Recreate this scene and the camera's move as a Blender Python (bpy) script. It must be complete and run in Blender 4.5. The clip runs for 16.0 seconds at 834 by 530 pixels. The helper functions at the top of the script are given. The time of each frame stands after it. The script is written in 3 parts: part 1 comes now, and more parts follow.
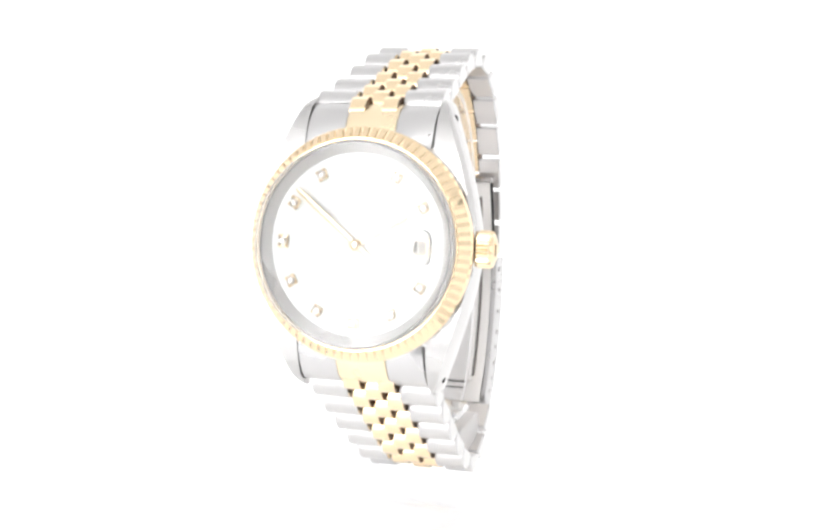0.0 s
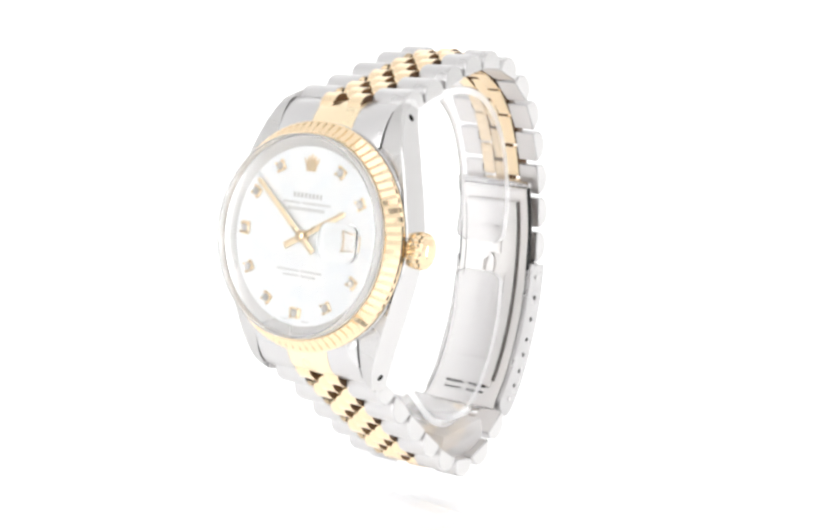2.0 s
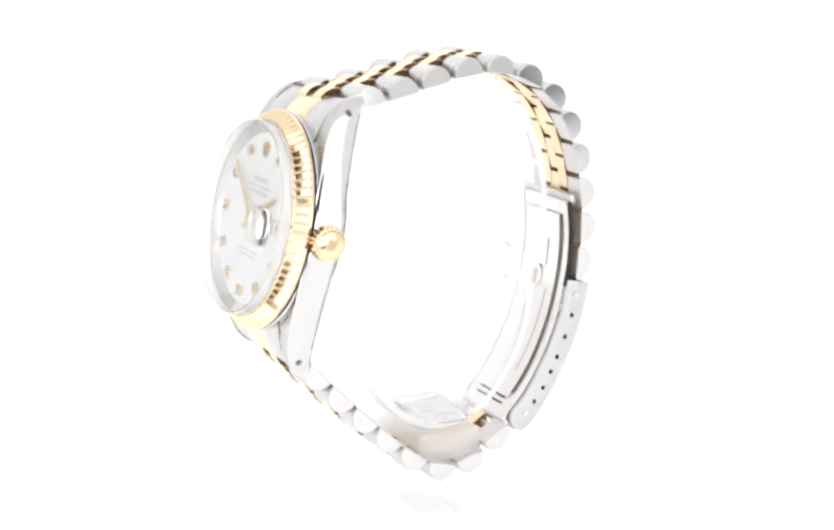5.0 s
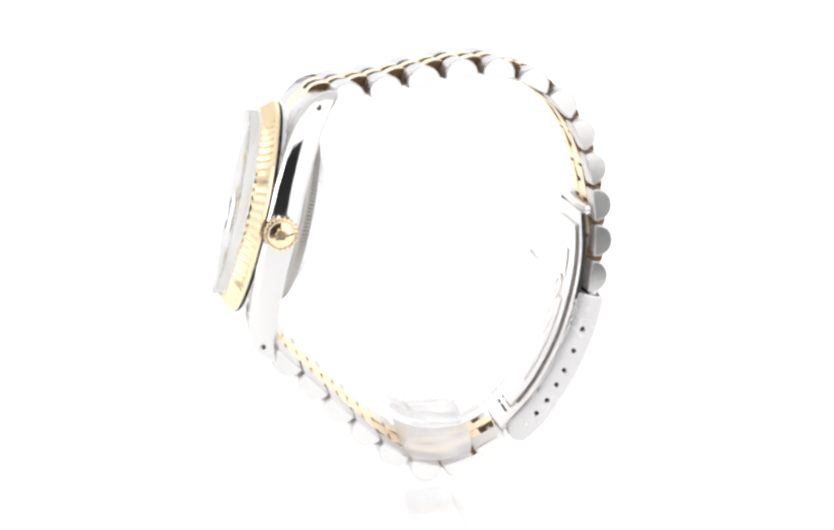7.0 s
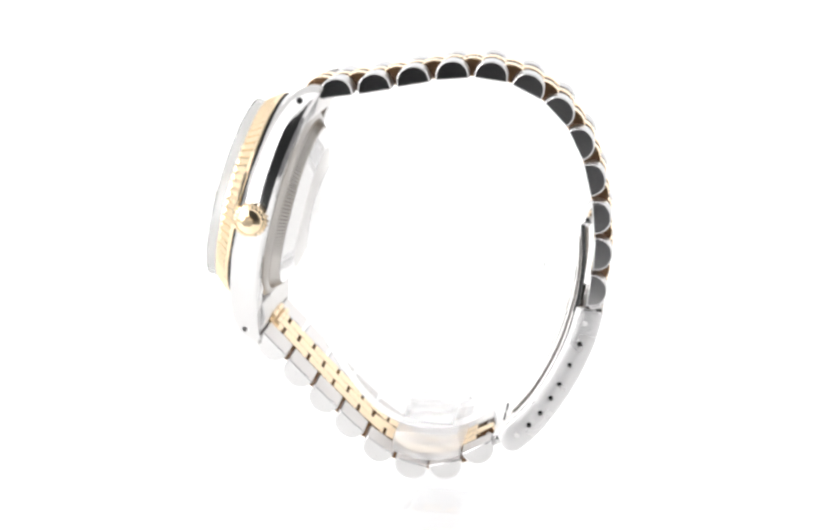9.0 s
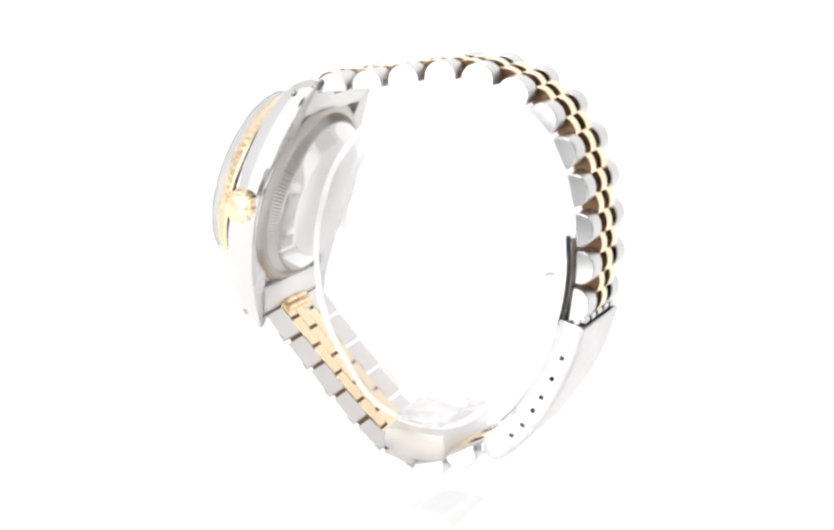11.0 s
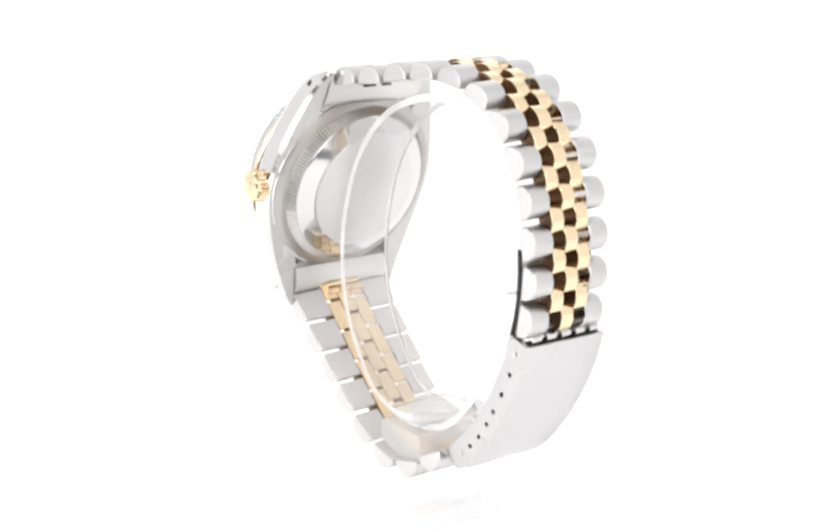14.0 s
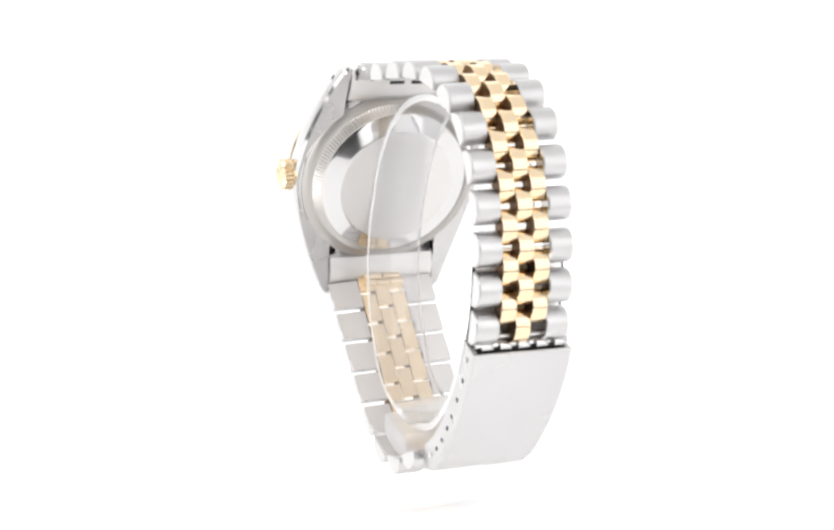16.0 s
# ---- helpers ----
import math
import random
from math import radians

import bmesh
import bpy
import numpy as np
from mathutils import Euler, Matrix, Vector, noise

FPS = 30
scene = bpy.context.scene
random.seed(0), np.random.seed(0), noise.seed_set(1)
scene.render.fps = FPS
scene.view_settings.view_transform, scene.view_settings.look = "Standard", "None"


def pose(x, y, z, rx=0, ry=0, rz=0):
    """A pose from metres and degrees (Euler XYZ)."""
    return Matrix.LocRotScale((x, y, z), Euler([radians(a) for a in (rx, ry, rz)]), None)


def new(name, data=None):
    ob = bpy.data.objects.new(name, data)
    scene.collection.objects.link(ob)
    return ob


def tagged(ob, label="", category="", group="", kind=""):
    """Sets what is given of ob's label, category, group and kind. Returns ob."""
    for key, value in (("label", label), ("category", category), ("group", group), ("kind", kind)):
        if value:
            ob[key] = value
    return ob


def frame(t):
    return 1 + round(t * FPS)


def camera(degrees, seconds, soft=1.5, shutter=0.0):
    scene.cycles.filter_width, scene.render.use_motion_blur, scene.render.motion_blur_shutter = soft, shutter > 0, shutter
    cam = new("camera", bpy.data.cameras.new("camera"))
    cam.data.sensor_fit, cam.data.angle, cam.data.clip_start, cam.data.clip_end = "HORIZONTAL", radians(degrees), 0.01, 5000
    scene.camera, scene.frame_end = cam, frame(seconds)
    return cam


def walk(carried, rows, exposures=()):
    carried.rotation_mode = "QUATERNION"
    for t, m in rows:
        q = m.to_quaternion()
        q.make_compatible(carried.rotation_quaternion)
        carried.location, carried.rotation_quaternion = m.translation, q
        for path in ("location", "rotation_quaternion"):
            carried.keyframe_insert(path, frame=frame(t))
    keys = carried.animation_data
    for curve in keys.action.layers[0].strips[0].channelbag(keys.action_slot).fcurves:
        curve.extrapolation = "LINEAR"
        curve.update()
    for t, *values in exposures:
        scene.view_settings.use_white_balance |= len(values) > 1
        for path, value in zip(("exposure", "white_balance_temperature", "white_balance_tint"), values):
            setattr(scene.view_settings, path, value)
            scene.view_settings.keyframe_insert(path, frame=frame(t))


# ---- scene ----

MM = 0.001
FLOOR = 117.5            # millimetres from the lens's height down to the table

# ---------------------------------------------------------------- camera
cam = camera(29.95, 16.0, soft=2.8)
EYE = pose(0, -0.246, FLOOR * MM, 90 - 16.285, 0, 0.5505)
walk(cam, [(0, EYE), (16, EYE)])

# ---------------------------------------------------------------- light
scene.view_settings.exposure = -0.13
world = bpy.data.worlds.new("studio_dark")
world.use_nodes = True
world.node_tree.nodes["Background"].inputs[0].default_value = (0.02, 0.02, 0.022, 1)
world.node_tree.nodes["Background"].inputs[1].default_value = 0.3
scene.world = world


# ---------------------------------------------------------------- materials
def material(name, color, rough=0.4, metal=0.0, grain=0.0, scale=400.0, stretch=(1, 1, 1), vary=0.0, glass=0.0,
             ior=1.45, emit=0.0, emit_color=(1, 1, 1), coat=0.0):
    m = bpy.data.materials.new(name)
    m.use_nodes = True
    nt = m.node_tree
    b = nt.nodes["Principled BSDF"]
    b.inputs["Base Color"].default_value = (*color, 1)
    b.inputs["Roughness"].default_value = rough
    b.inputs["Metallic"].default_value = metal
    b.inputs["Transmission Weight"].default_value = glass
    b.inputs["IOR"].default_value = ior
    b.inputs["Coat Weight"].default_value = coat
    b.inputs["Coat Roughness"].default_value = 0.06
    if emit:
        b.inputs["Emission Color"].default_value = (*emit_color, 1)
        b.inputs["Emission Strength"].default_value = emit
    if grain or vary:
        tc = nt.nodes.new("ShaderNodeTexCoord")
        mp = nt.nodes.new("ShaderNodeMapping")
        mp.inputs["Scale"].default_value = stretch
        nt.links.new(tc.outputs["Object"], mp.inputs["Vector"])
        fine = nt.nodes.new("ShaderNodeTexNoise")
        fine.inputs["Scale"].default_value = scale
        fine.inputs["Detail"].default_value = 3
        nt.links.new(mp.outputs["Vector"], fine.inputs["Vector"])
        wide = nt.nodes.new("ShaderNodeTexNoise")
        wide.inputs["Scale"].default_value = scale * 0.13
        nt.links.new(tc.outputs["Object"], wide.inputs["Vector"])
        if grain:
            bump = nt.nodes.new("ShaderNodeBump")
            bump.inputs["Strength"].default_value = grain
            bump.inputs["Distance"].default_value = 0.0001
            nt.links.new(fine.outputs["Fac"], bump.inputs["Height"])
            nt.links.new(bump.outputs["Normal"], b.inputs["Normal"])
        if vary:
            mr = nt.nodes.new("ShaderNodeMapRange")
            mr.inputs["From Min"].default_value, mr.inputs["From Max"].default_value = 0.3, 0.7
            mr.inputs["To Min"].default_value, mr.inputs["To Max"].default_value = rough - vary, rough + vary
            nt.links.new(wide.outputs["Fac"], mr.inputs["Value"])
            nt.links.new(mr.outputs["Result"], b.inputs["Roughness"])
    return m


STEEL = material("polished_steel", (0.66, 0.65, 0.645), 0.09, 1.0, 0.02, 700, vary=0.04)
SATIN = material("brushed_steel", (0.60, 0.59, 0.59), 0.30, 1.0, 0.28, 900, (1, 12, 12), vary=0.06)
SATIN_CASE = material("brushed_case_steel", (0.54, 0.53, 0.525), 0.28, 1.0, 0.25, 900, (12, 1, 12), vary=0.06)
RING_STEEL = material("satin_ring_steel", (0.46, 0.437, 0.415), 0.38, 1.0, 0.15, 700, vary=0.06)
INSIDE = material("worn_steel_inside", (0.73, 0.705, 0.69), 0.42, 1.0, 0.12, 600, vary=0.07)
BLADE = material("bright_pressed_steel", (0.91, 0.89, 0.875), 0.40, 1.0, 0.10, 600, vary=0.07)
BACK_DISC = material("satin_case_back", (0.67, 0.65, 0.635), 0.36, 1.0, 0.22, 900, (12, 1, 12), vary=0.06)
# darker steel that paints shade onto one slope of each flute
FLUTE = material("flute_shade_steel", (0.30, 0.285, 0.27), 0.4, 1.0, 0.15, 700)
# dark grey for the painted shade of slits along the clasp blade
GROOVE = material("slit_shade_grey", (0.20, 0.18, 0.17), 0.6, 0.6, 0.2, 900)
GOLD = material("polished_yellow_gold", (0.88, 0.70, 0.475), 0.14, 1.0, 0.02, 700, vary=0.05)
GOLD_SATIN = material("brushed_yellow_gold", (0.90, 0.755, 0.53), 0.30, 1.0, 0.10, 900, (12, 1, 12), vary=0.06)
# dark brown puts the shade between the gold links into their colour
GOLD_GAP_SHADE = material("gold_shaded_between_links", (0.14, 0.082, 0.046), 0.40, 1.0, 0.2, 900, vary=0.1)
REHAUT = material("bright_steel_ring", (0.78, 0.765, 0.755), 0.3, 0.5, 0.03, 700, vary=0.05)
NYLON = material("white_nylon_gasket", (0.8, 0.8, 0.79), 0.45, grain=0.02, scale=900)
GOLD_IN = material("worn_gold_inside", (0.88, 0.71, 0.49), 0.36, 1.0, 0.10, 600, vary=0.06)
FROST = material("frosted_acrylic_edge", (0.98, 0.98, 0.98), 0.5, 0.0, glass=0.6, ior=1.18)
THIN = material("clear_acrylic_rib", (1, 1, 1), 0.15, 0.0, glass=0.86, ior=1.14)
RIM_GLASS = material("crystal_edge_glass", (0.92, 0.915, 0.91), 0.25, 0.0, glass=0.7, ior=1.28)
DIAMOND = material("cut_diamond", (0.95, 0.95, 0.97), 0.02, 0.0, glass=0.6, ior=2.2)
LENS = material("magnifier_glass", (1, 1, 1), 0.0, 0.0, glass=1.0, ior=1.45)
PRINT = material("grey_print", (0.58, 0.57, 0.56), 0.6)
INK = material("black_print", (0.03, 0.03, 0.03), 0.6)
PAPER = material("white_date_disc", (0.82, 0.80, 0.77), 0.5, grain=0.03, scale=900)
# flat black that stands in for the shade in gaps, slots and hollows
GAP_SHADE = material("black_gap_shade", (0.015, 0.015, 0.015), 0.6)
DARK_CLOTH = material("black_studio_cloth", (0.17, 0.17, 0.175), 0.9, grain=0.3, scale=900)
TABLE = material("backlit_white_acrylic_table", (0.82, 0.82, 0.82), 0.35, grain=0.01, scale=300, vary=0.05, emit=0.42, coat=0.25)
DIFFUSER = material("glowing_white_diffuser", (0.55, 0.55, 0.55), 0.8, emit=0.46, emit_color=(1.0, 0.995, 0.99))
CEILING_DIFFUSER = material("glowing_ceiling_diffuser", (0.55, 0.55, 0.55), 0.8, emit=0.36, emit_color=(1.0, 0.995, 0.99))
FLAP = material("white_tent_cloth", (0.6, 0.6, 0.6), 0.8, emit=1.3)
SOFTBOX = material("bright_softbox_cloth", (0.6, 0.6, 0.6), 0.8, emit=6.5)


def pearl():
    m = material("mother_of_pearl", (0.83, 0.83, 0.84), 0.3, coat=0.3)
    nt = m.node_tree
    tc = nt.nodes.new("ShaderNodeTexCoord")
    n = nt.nodes.new("ShaderNodeTexNoise")
    n.inputs["Scale"].default_value, n.inputs["Detail"].default_value, n.inputs["Distortion"].default_value = 150, 3, 1.4
    nt.links.new(tc.outputs["Object"], n.inputs["Vector"])
    r = nt.nodes.new("ShaderNodeValToRGB")
    e = r.color_ramp.elements
    e[0].position, e[0].color = 0.3, (0.84, 0.86, 0.88, 1)
    e[1].position, e[1].color = 0.7, (0.92, 0.91, 0.90, 1)
    nt.links.new(n.outputs["Fac"], r.inputs["Fac"])
    nt.links.new(r.outputs["Color"], nt.nodes["Principled BSDF"].inputs["Base Color"])
    return m


PEARL = pearl()


def softbox_falloff(m, x0, x1, peak):
    """A softbox is brightest in its middle and fades to its sides."""
    nt = m.node_tree
    tc = nt.nodes.new("ShaderNodeTexCoord")
    sep = nt.nodes.new("ShaderNodeSeparateXYZ")
    nt.links.new(tc.outputs["Object"], sep.inputs[0])
    mr = nt.nodes.new("ShaderNodeMapRange")
    mr.inputs["From Min"].default_value, mr.inputs["From Max"].default_value = x0, x1
    nt.links.new(sep.outputs["X"], mr.inputs["Value"])
    ramp = nt.nodes.new("ShaderNodeValToRGB")
    ramp.color_ramp.interpolation = "EASE"
    e = ramp.color_ramp.elements
    e[0].position, e[0].color = 0.0, (0.12, 0.12, 0.12, 1)
    e[1].position, e[1].color = 1.0, (0.3, 0.3, 0.3, 1)
    mid = e.new(0.6)
    mid.color = (1, 1, 1, 1)
    nt.links.new(mr.outputs["Result"], ramp.inputs["Fac"])
    mul = nt.nodes.new("ShaderNodeMath")
    mul.operation = "MULTIPLY"
    mul.inputs[1].default_value = peak
    nt.links.new(ramp.outputs["Color"], mul.inputs[0])
    nt.links.new(mul.outputs[0], nt.nodes["Principled BSDF"].inputs["Emission Strength"])


softbox_falloff(SOFTBOX, -0.375, -0.150, 9.0)


def sheet_glass(name, ior):
    """A clear sheet: lets the view straight through and mirrors by Fresnel."""
    m = bpy.data.materials.new(name)
    m.use_nodes = True
    nt = m.node_tree
    nt.nodes.remove(nt.nodes["Principled BSDF"])
    clear = nt.nodes.new("ShaderNodeBsdfTransparent")
    gloss = nt.nodes.new("ShaderNodeBsdfGlossy")
    gloss.inputs["Roughness"].default_value = 0.01
    fres = nt.nodes.new("ShaderNodeFresnel")
    fres.inputs["IOR"].default_value = ior
    mix = nt.nodes.new("ShaderNodeMixShader")
    nt.links.new(fres.outputs[0], mix.inputs[0])
    nt.links.new(clear.outputs[0], mix.inputs[1])
    nt.links.new(gloss.outputs[0], mix.inputs[2])
    nt.links.new(mix.outputs[0], nt.nodes["Material Output"].inputs["Surface"])
    return m


def hazy_acrylic(name, milk, shine, tint):
    """Clear plastic with a milky haze in it and a weak gloss on it."""
    m = bpy.data.materials.new(name)
    m.use_nodes = True
    nt = m.node_tree
    nt.nodes.remove(nt.nodes["Principled BSDF"])

    def blend(fac, a, b):
        mix = nt.nodes.new("ShaderNodeMixShader")
        mix.inputs[0].default_value = fac
        nt.links.new(a.outputs[0], mix.inputs[1])
        nt.links.new(b.outputs[0], mix.inputs[2])
        return mix
    clear = nt.nodes.new("ShaderNodeBsdfTransparent")
    clear.inputs["Color"].default_value = (tint, tint, tint + 0.005, 1)
    front, through_light = nt.nodes.new("ShaderNodeBsdfDiffuse"), nt.nodes.new("ShaderNodeBsdfTranslucent")
    for n in (front, through_light):
        n.inputs["Color"].default_value = (0.97, 0.97, 0.98, 1)
    gloss = nt.nodes.new("ShaderNodeBsdfGlossy")
    gloss.inputs["Roughness"].default_value = 0.06
    body = blend(shine, blend(milk, clear, blend(0.5, front, through_light)), gloss)
    nt.links.new(body.outputs[0], nt.nodes["Material Output"].inputs["Surface"])
    return m


SHEET = sheet_glass("sapphire_sheet", 1.65)
ACRYLIC = hazy_acrylic("clear_acrylic", 0.10, 0.05, 0.945)
MILKY = hazy_acrylic("milky_acrylic", 0.52, 0.08, 0.99)
CLEAR = hazy_acrylic("clear_base_acrylic", 0.05, 0.10, 0.915)


# ---------------------------------------------------------------- mesh helpers (millimetres in, metres out)
def finish(bm, name, mats, angle=32, bevel=0.0, segments=2, bevel_angle=40):
    bmesh.ops.remove_doubles(bm, verts=bm.verts, dist=1e-5)
    bmesh.ops.recalc_face_normals(bm, faces=bm.faces)
    if bevel:
        edges = [e for e in bm.edges if len(e.link_faces) == 2 and e.calc_face_angle(0) > radians(bevel_angle)]
        bmesh.ops.bevel(bm, geom=edges, offset=bevel, segments=segments, profile=0.5, affect="EDGES", clamp_overlap=True)
    bmesh.ops.scale(bm, vec=(MM, MM, MM), verts=bm.verts)
    me = bpy.data.meshes.new(name)
    bm.to_mesh(me)
    bm.free()
    for m in (mats if isinstance(mats, (list, tuple)) else [mats]):
        me.materials.append(m)
    me.shade_smooth()
    me.set_sharp_from_angle(angle=radians(angle))
    return me


def part(name, me, parent, m=None, label=""):
    ob = new(name, me)
    ob.parent = parent
    if m is not None:
        ob.matrix_basis = m
    return tagged(ob, label)


def prism(bm, outline, y0, y1, mat=0, rim_mats=None):
    """A polygon in the x-z plane drawn out along y."""
    a = [bm.verts.new((x, y0, z)) for x, z in outline]
    b = [bm.verts.new((x, y1, z)) for x, z in outline]
    n = len(outline)
    fs = [bm.faces.new(a), bm.faces.new(list(reversed(b)))]
    for f in fs:
        f.material_index = mat
    for i in range(n):
        f = bm.faces.new((a[i], b[i], b[(i + 1) % n], a[(i + 1) % n]))
        f.material_index = rim_mats[i] if rim_mats else mat
    return bm


def lathe(bm, rings, seg, close=True, mats=None):
    """rings: (radius, height) or a function of the step that gives them; turned round z."""
    grid = []
    for j in range(seg):
        prof = rings(j) if callable(rings) else rings
        a = 2 * math.pi * j / seg
        grid.append([bm.verts.new((r * math.cos(a), r * math.sin(a), h)) for r, h in prof])
    k = len(grid[0])
    for j in range(seg):
        p, q = grid[j], grid[(j + 1) % seg]
        for i in range(k - 1 + (1 if close == "loop" else 0)):
            f = bm.faces.new((p[i], q[i], q[(i + 1) % k], p[(i + 1) % k]))
            if mats:
                f.material_index = mats[i]
    if close is True:
        for i in (0, k - 1):
            bm.faces.new([g[i] for g in grid])
    return bm


def box(bm, x0, x1, y0, y1, z0, z1, mat=0):
    v = [bm.verts.new(p) for p in ((x0, y0, z0), (x1, y0, z0), (x1, y1, z0), (x0, y1, z0),
                                   (x0, y0, z1), (x1, y0, z1), (x1, y1, z1), (x0, y1, z1))]
    for q in ((0, 3, 2, 1), (4, 5, 6, 7), (0, 1, 5, 4), (1, 2, 6, 5), (2, 3, 7, 6), (3, 0, 4, 7)):
        bm.faces.new([v[i] for i in q]).material_index = mat
    return bm


def cylinder(bm, m, radius, length, seg=16):
    bmesh.ops.create_cone(bm, cap_ends=True, segments=seg, radius1=radius, radius2=radius, depth=length, matrix=m)
    return bm


def cut(me, cutters):
    """A copy of the mesh me with the shapes of the bmeshes cut out."""
    ob = new("blank", me)
    gone = [ob]
    for c in cutters:
        cm = bpy.data.meshes.new("cutter")
        bmesh.ops.scale(c, vec=(MM, MM, MM), verts=c.verts)
        c.to_mesh(cm)
        c.free()
        co = new("cutter", cm)
        gone.append(co)
        mod = ob.modifiers.new("hole", "BOOLEAN")
        mod.object, mod.operation, mod.solver = co, "DIFFERENCE", "EXACT"
    bpy.context.view_layer.update()
    out = bpy.data.meshes.new_from_object(ob.evaluated_get(bpy.context.evaluated_depsgraph_get()))
    for o in gone:
        bpy.data.objects.remove(o)
    out.shade_smooth()
    out.set_sharp_from_angle(angle=radians(32))
    return out


def spline(points, step):
    """Evenly spaced points along a smooth curve through the given ones."""
    p = [Vector(q) for q in points]
    p = [2 * p[0] - p[1]] + p + [2 * p[-1] - p[-2]]
    fine = []
    for i in range(1, len(p) - 2):
        for k in range(24):
            t = k / 24
            a, b, c, d = p[i - 1:i + 3]
            fine.append(0.5 * ((2 * b) + (c - a) * t + (2 * a - 5 * b + 4 * c - d) * t * t + (3 * b - a - 3 * c + d) * t ** 3))
    fine.append(p[-2])
    length = [0]
    for a, b in zip(fine, fine[1:]):
        length.append(length[-1] + (b - a).length)
    n = max(2, round(length[-1] / step))
    xs = np.interp(np.linspace(0, length[-1], n + 1), length, [q[0] for q in fine])
    ys = np.interp(np.linspace(0, length[-1], n + 1), length, [q[1] for q in fine])
    return [Vector((a, b)) for a, b in zip(xs, ys)]


# ---------------------------------------------------------------- the light tent
def sheet(name, me, label, category):
    return tagged(new(name, me), label, category, kind="structure")


def tent():
    # table sheet that sweeps up at the back
    prof = [(-190, 0), (300, 0)]
    for k in range(1, 13):
        a = math.pi / 2 * k / 12
        prof.append((300 + 220 * math.sin(a), 220 - 220 * math.cos(a)))
    prof.append((520, 640))
    bm = bmesh.new()
    top = [[bm.verts.new((x, y, z)) for y, z in prof] for x in (-600, 600)]
    low = [[bm.verts.new((x, y + (6 if z > 30 else 0), z - 6)) for y, z in prof] for x in (-600, 600)]
    n = len(prof)
    for i in range(n - 1):
        bm.faces.new((top[0][i], top[1][i], top[1][i + 1], top[0][i + 1]))
        bm.faces.new((low[0][i], low[0][i + 1], low[1][i + 1], low[1][i]))
        for s in (0, 1):
            bm.faces.new((top[s][i], top[s][i + 1], low[s][i + 1], low[s][i]))
    bm.faces.new((top[0][0], low[0][0], low[1][0], top[1][0]))
    bm.faces.new((top[0][-1], low[0][-1], low[1][-1], top[1][-1]))
    sheet("floor", finish(bm, "floor", TABLE, 40), "backlit white acrylic photo table sweeping up behind", "photo table")
    for name, x0, x1 in (("wall_west", -612, -604), ("wall_east", 604, 612)):
        sheet(name, finish(box(bmesh.new(), x0, x1, -360, 540, -6, 640), name, DIFFUSER), "white glowing fabric side of a light tent", "tent wall")
    sheet("ceiling", finish(box(bmesh.new(), -612, 612, -360, 540, 644, 652), "ceiling", CEILING_DIFFUSER), "white glowing diffuser over a light tent", "tent ceiling")
    for name, x0, x1, z0 in (("wall_south_1", -604, -150, -6), ("wall_south_2", 80, 604, -6), ("wall_south_3", -148, 78, 330)):
        sheet(name, finish(box(bmesh.new(), x0, x1, -372, -364, z0, 640), name, FLAP), "white lit front flap of a light tent", "tent wall")
    # softbox standing before the flap beside the camera
    box_light = new("softbox")
    tagged(box_light, "bright white rectangular softbox beside the camera", "softbox")
    part("diffuser", finish(box(bmesh.new(), -375, -150, -350, -346, 12, 330), "diffuser", SOFTBOX), box_light, label="glowing white diffuser")
    part("housing", finish(box(bmesh.new(), -377, -148, -362, -351, 0, 332), "housing", FLAP), box_light, label="white fabric housing")
    # the dim studio in front of the tent's opening
    bm = bmesh.new()
    for b in ((-1500, 1500, -1508, -1500, -300, 1500), (-1508, -1500, -1500, -380, -300, 1500), (1500, 1508, -1500, -380, -300, 1500),
              (-1500, 1500, -1500, -380, 1500, 1508)):
        box(bm, *b)
    sheet("wall_studio", finish(bm, "wall_studio", DARK_CLOTH), "black cloth walls of a dim studio", "studio wall")
    sheet("floor_studio", finish(box(bmesh.new(), -1500, 1500, -1500, -194, -30, -8), "floor_studio", DARK_CLOTH), "black cloth in front of the photo table", "studio floor")


tent()

# ---------------------------------------------------------------- the watch: frames of reference
WATCH = new("wristwatch")
tagged(WATCH, "two-tone steel and yellow gold wristwatch, pearl dial, on clear stand", "watch")
UP = Vector((0.246, 0.044, 0.9683)).normalized()
RIGHT = Vector((0.0384, -0.9986, 0.0356))
RIGHT = (RIGHT - UP * RIGHT.dot(UP)).normalized()
OUT = RIGHT.cross(UP)
CASE = Matrix(((RIGHT.x, UP.x, OUT.x, -30.575 * MM), (RIGHT.y, UP.y, OUT.y, 0.49 * MM),
               (RIGHT.z, UP.z, OUT.z, (FLOOR - 60.48) * MM), (0, 0, 0, 1)))
SIDE = Vector((-0.02, 0.9985, -0.042)).normalized()   # across the bracelet


def mid_y(x, z):
    """How far the bracelet's middle line has slipped sideways, in millimetres."""
    return 0.3 + 0.085 * (x + 30) + 0.045 * (z + 60)


def on_band(x, z, tx, tz, slip=0.0):
    """The frame on the bracelet: x along it, y across, z outwards; (tx, tz) is the way along, slip a shift across."""
    along = Vector((tx, 0.085 * tx + 0.045 * tz, tz)).normalized()
    across = (SIDE - along * SIDE.dot(along)).normalized()
    out = along.cross(across)
    return Matrix(((along.x, across.x, out.x, x * MM), (along.y, across.y, out.y, (mid_y(x, z) + slip) * MM),
                   (along.z, across.z, out.z, (z + FLOOR) * MM), (0, 0, 0, 1)))


# ---------------------------------------------------------------- case
U_TAB = (0, 6, 11, 14, 16.8, 18.6, 20.2, 21.2, 21.8)
TOP_TAB = (-2.1, -2.3, -2.8, -3.2, -3.9, -4.6, -5.6, -6.8, -8.0)
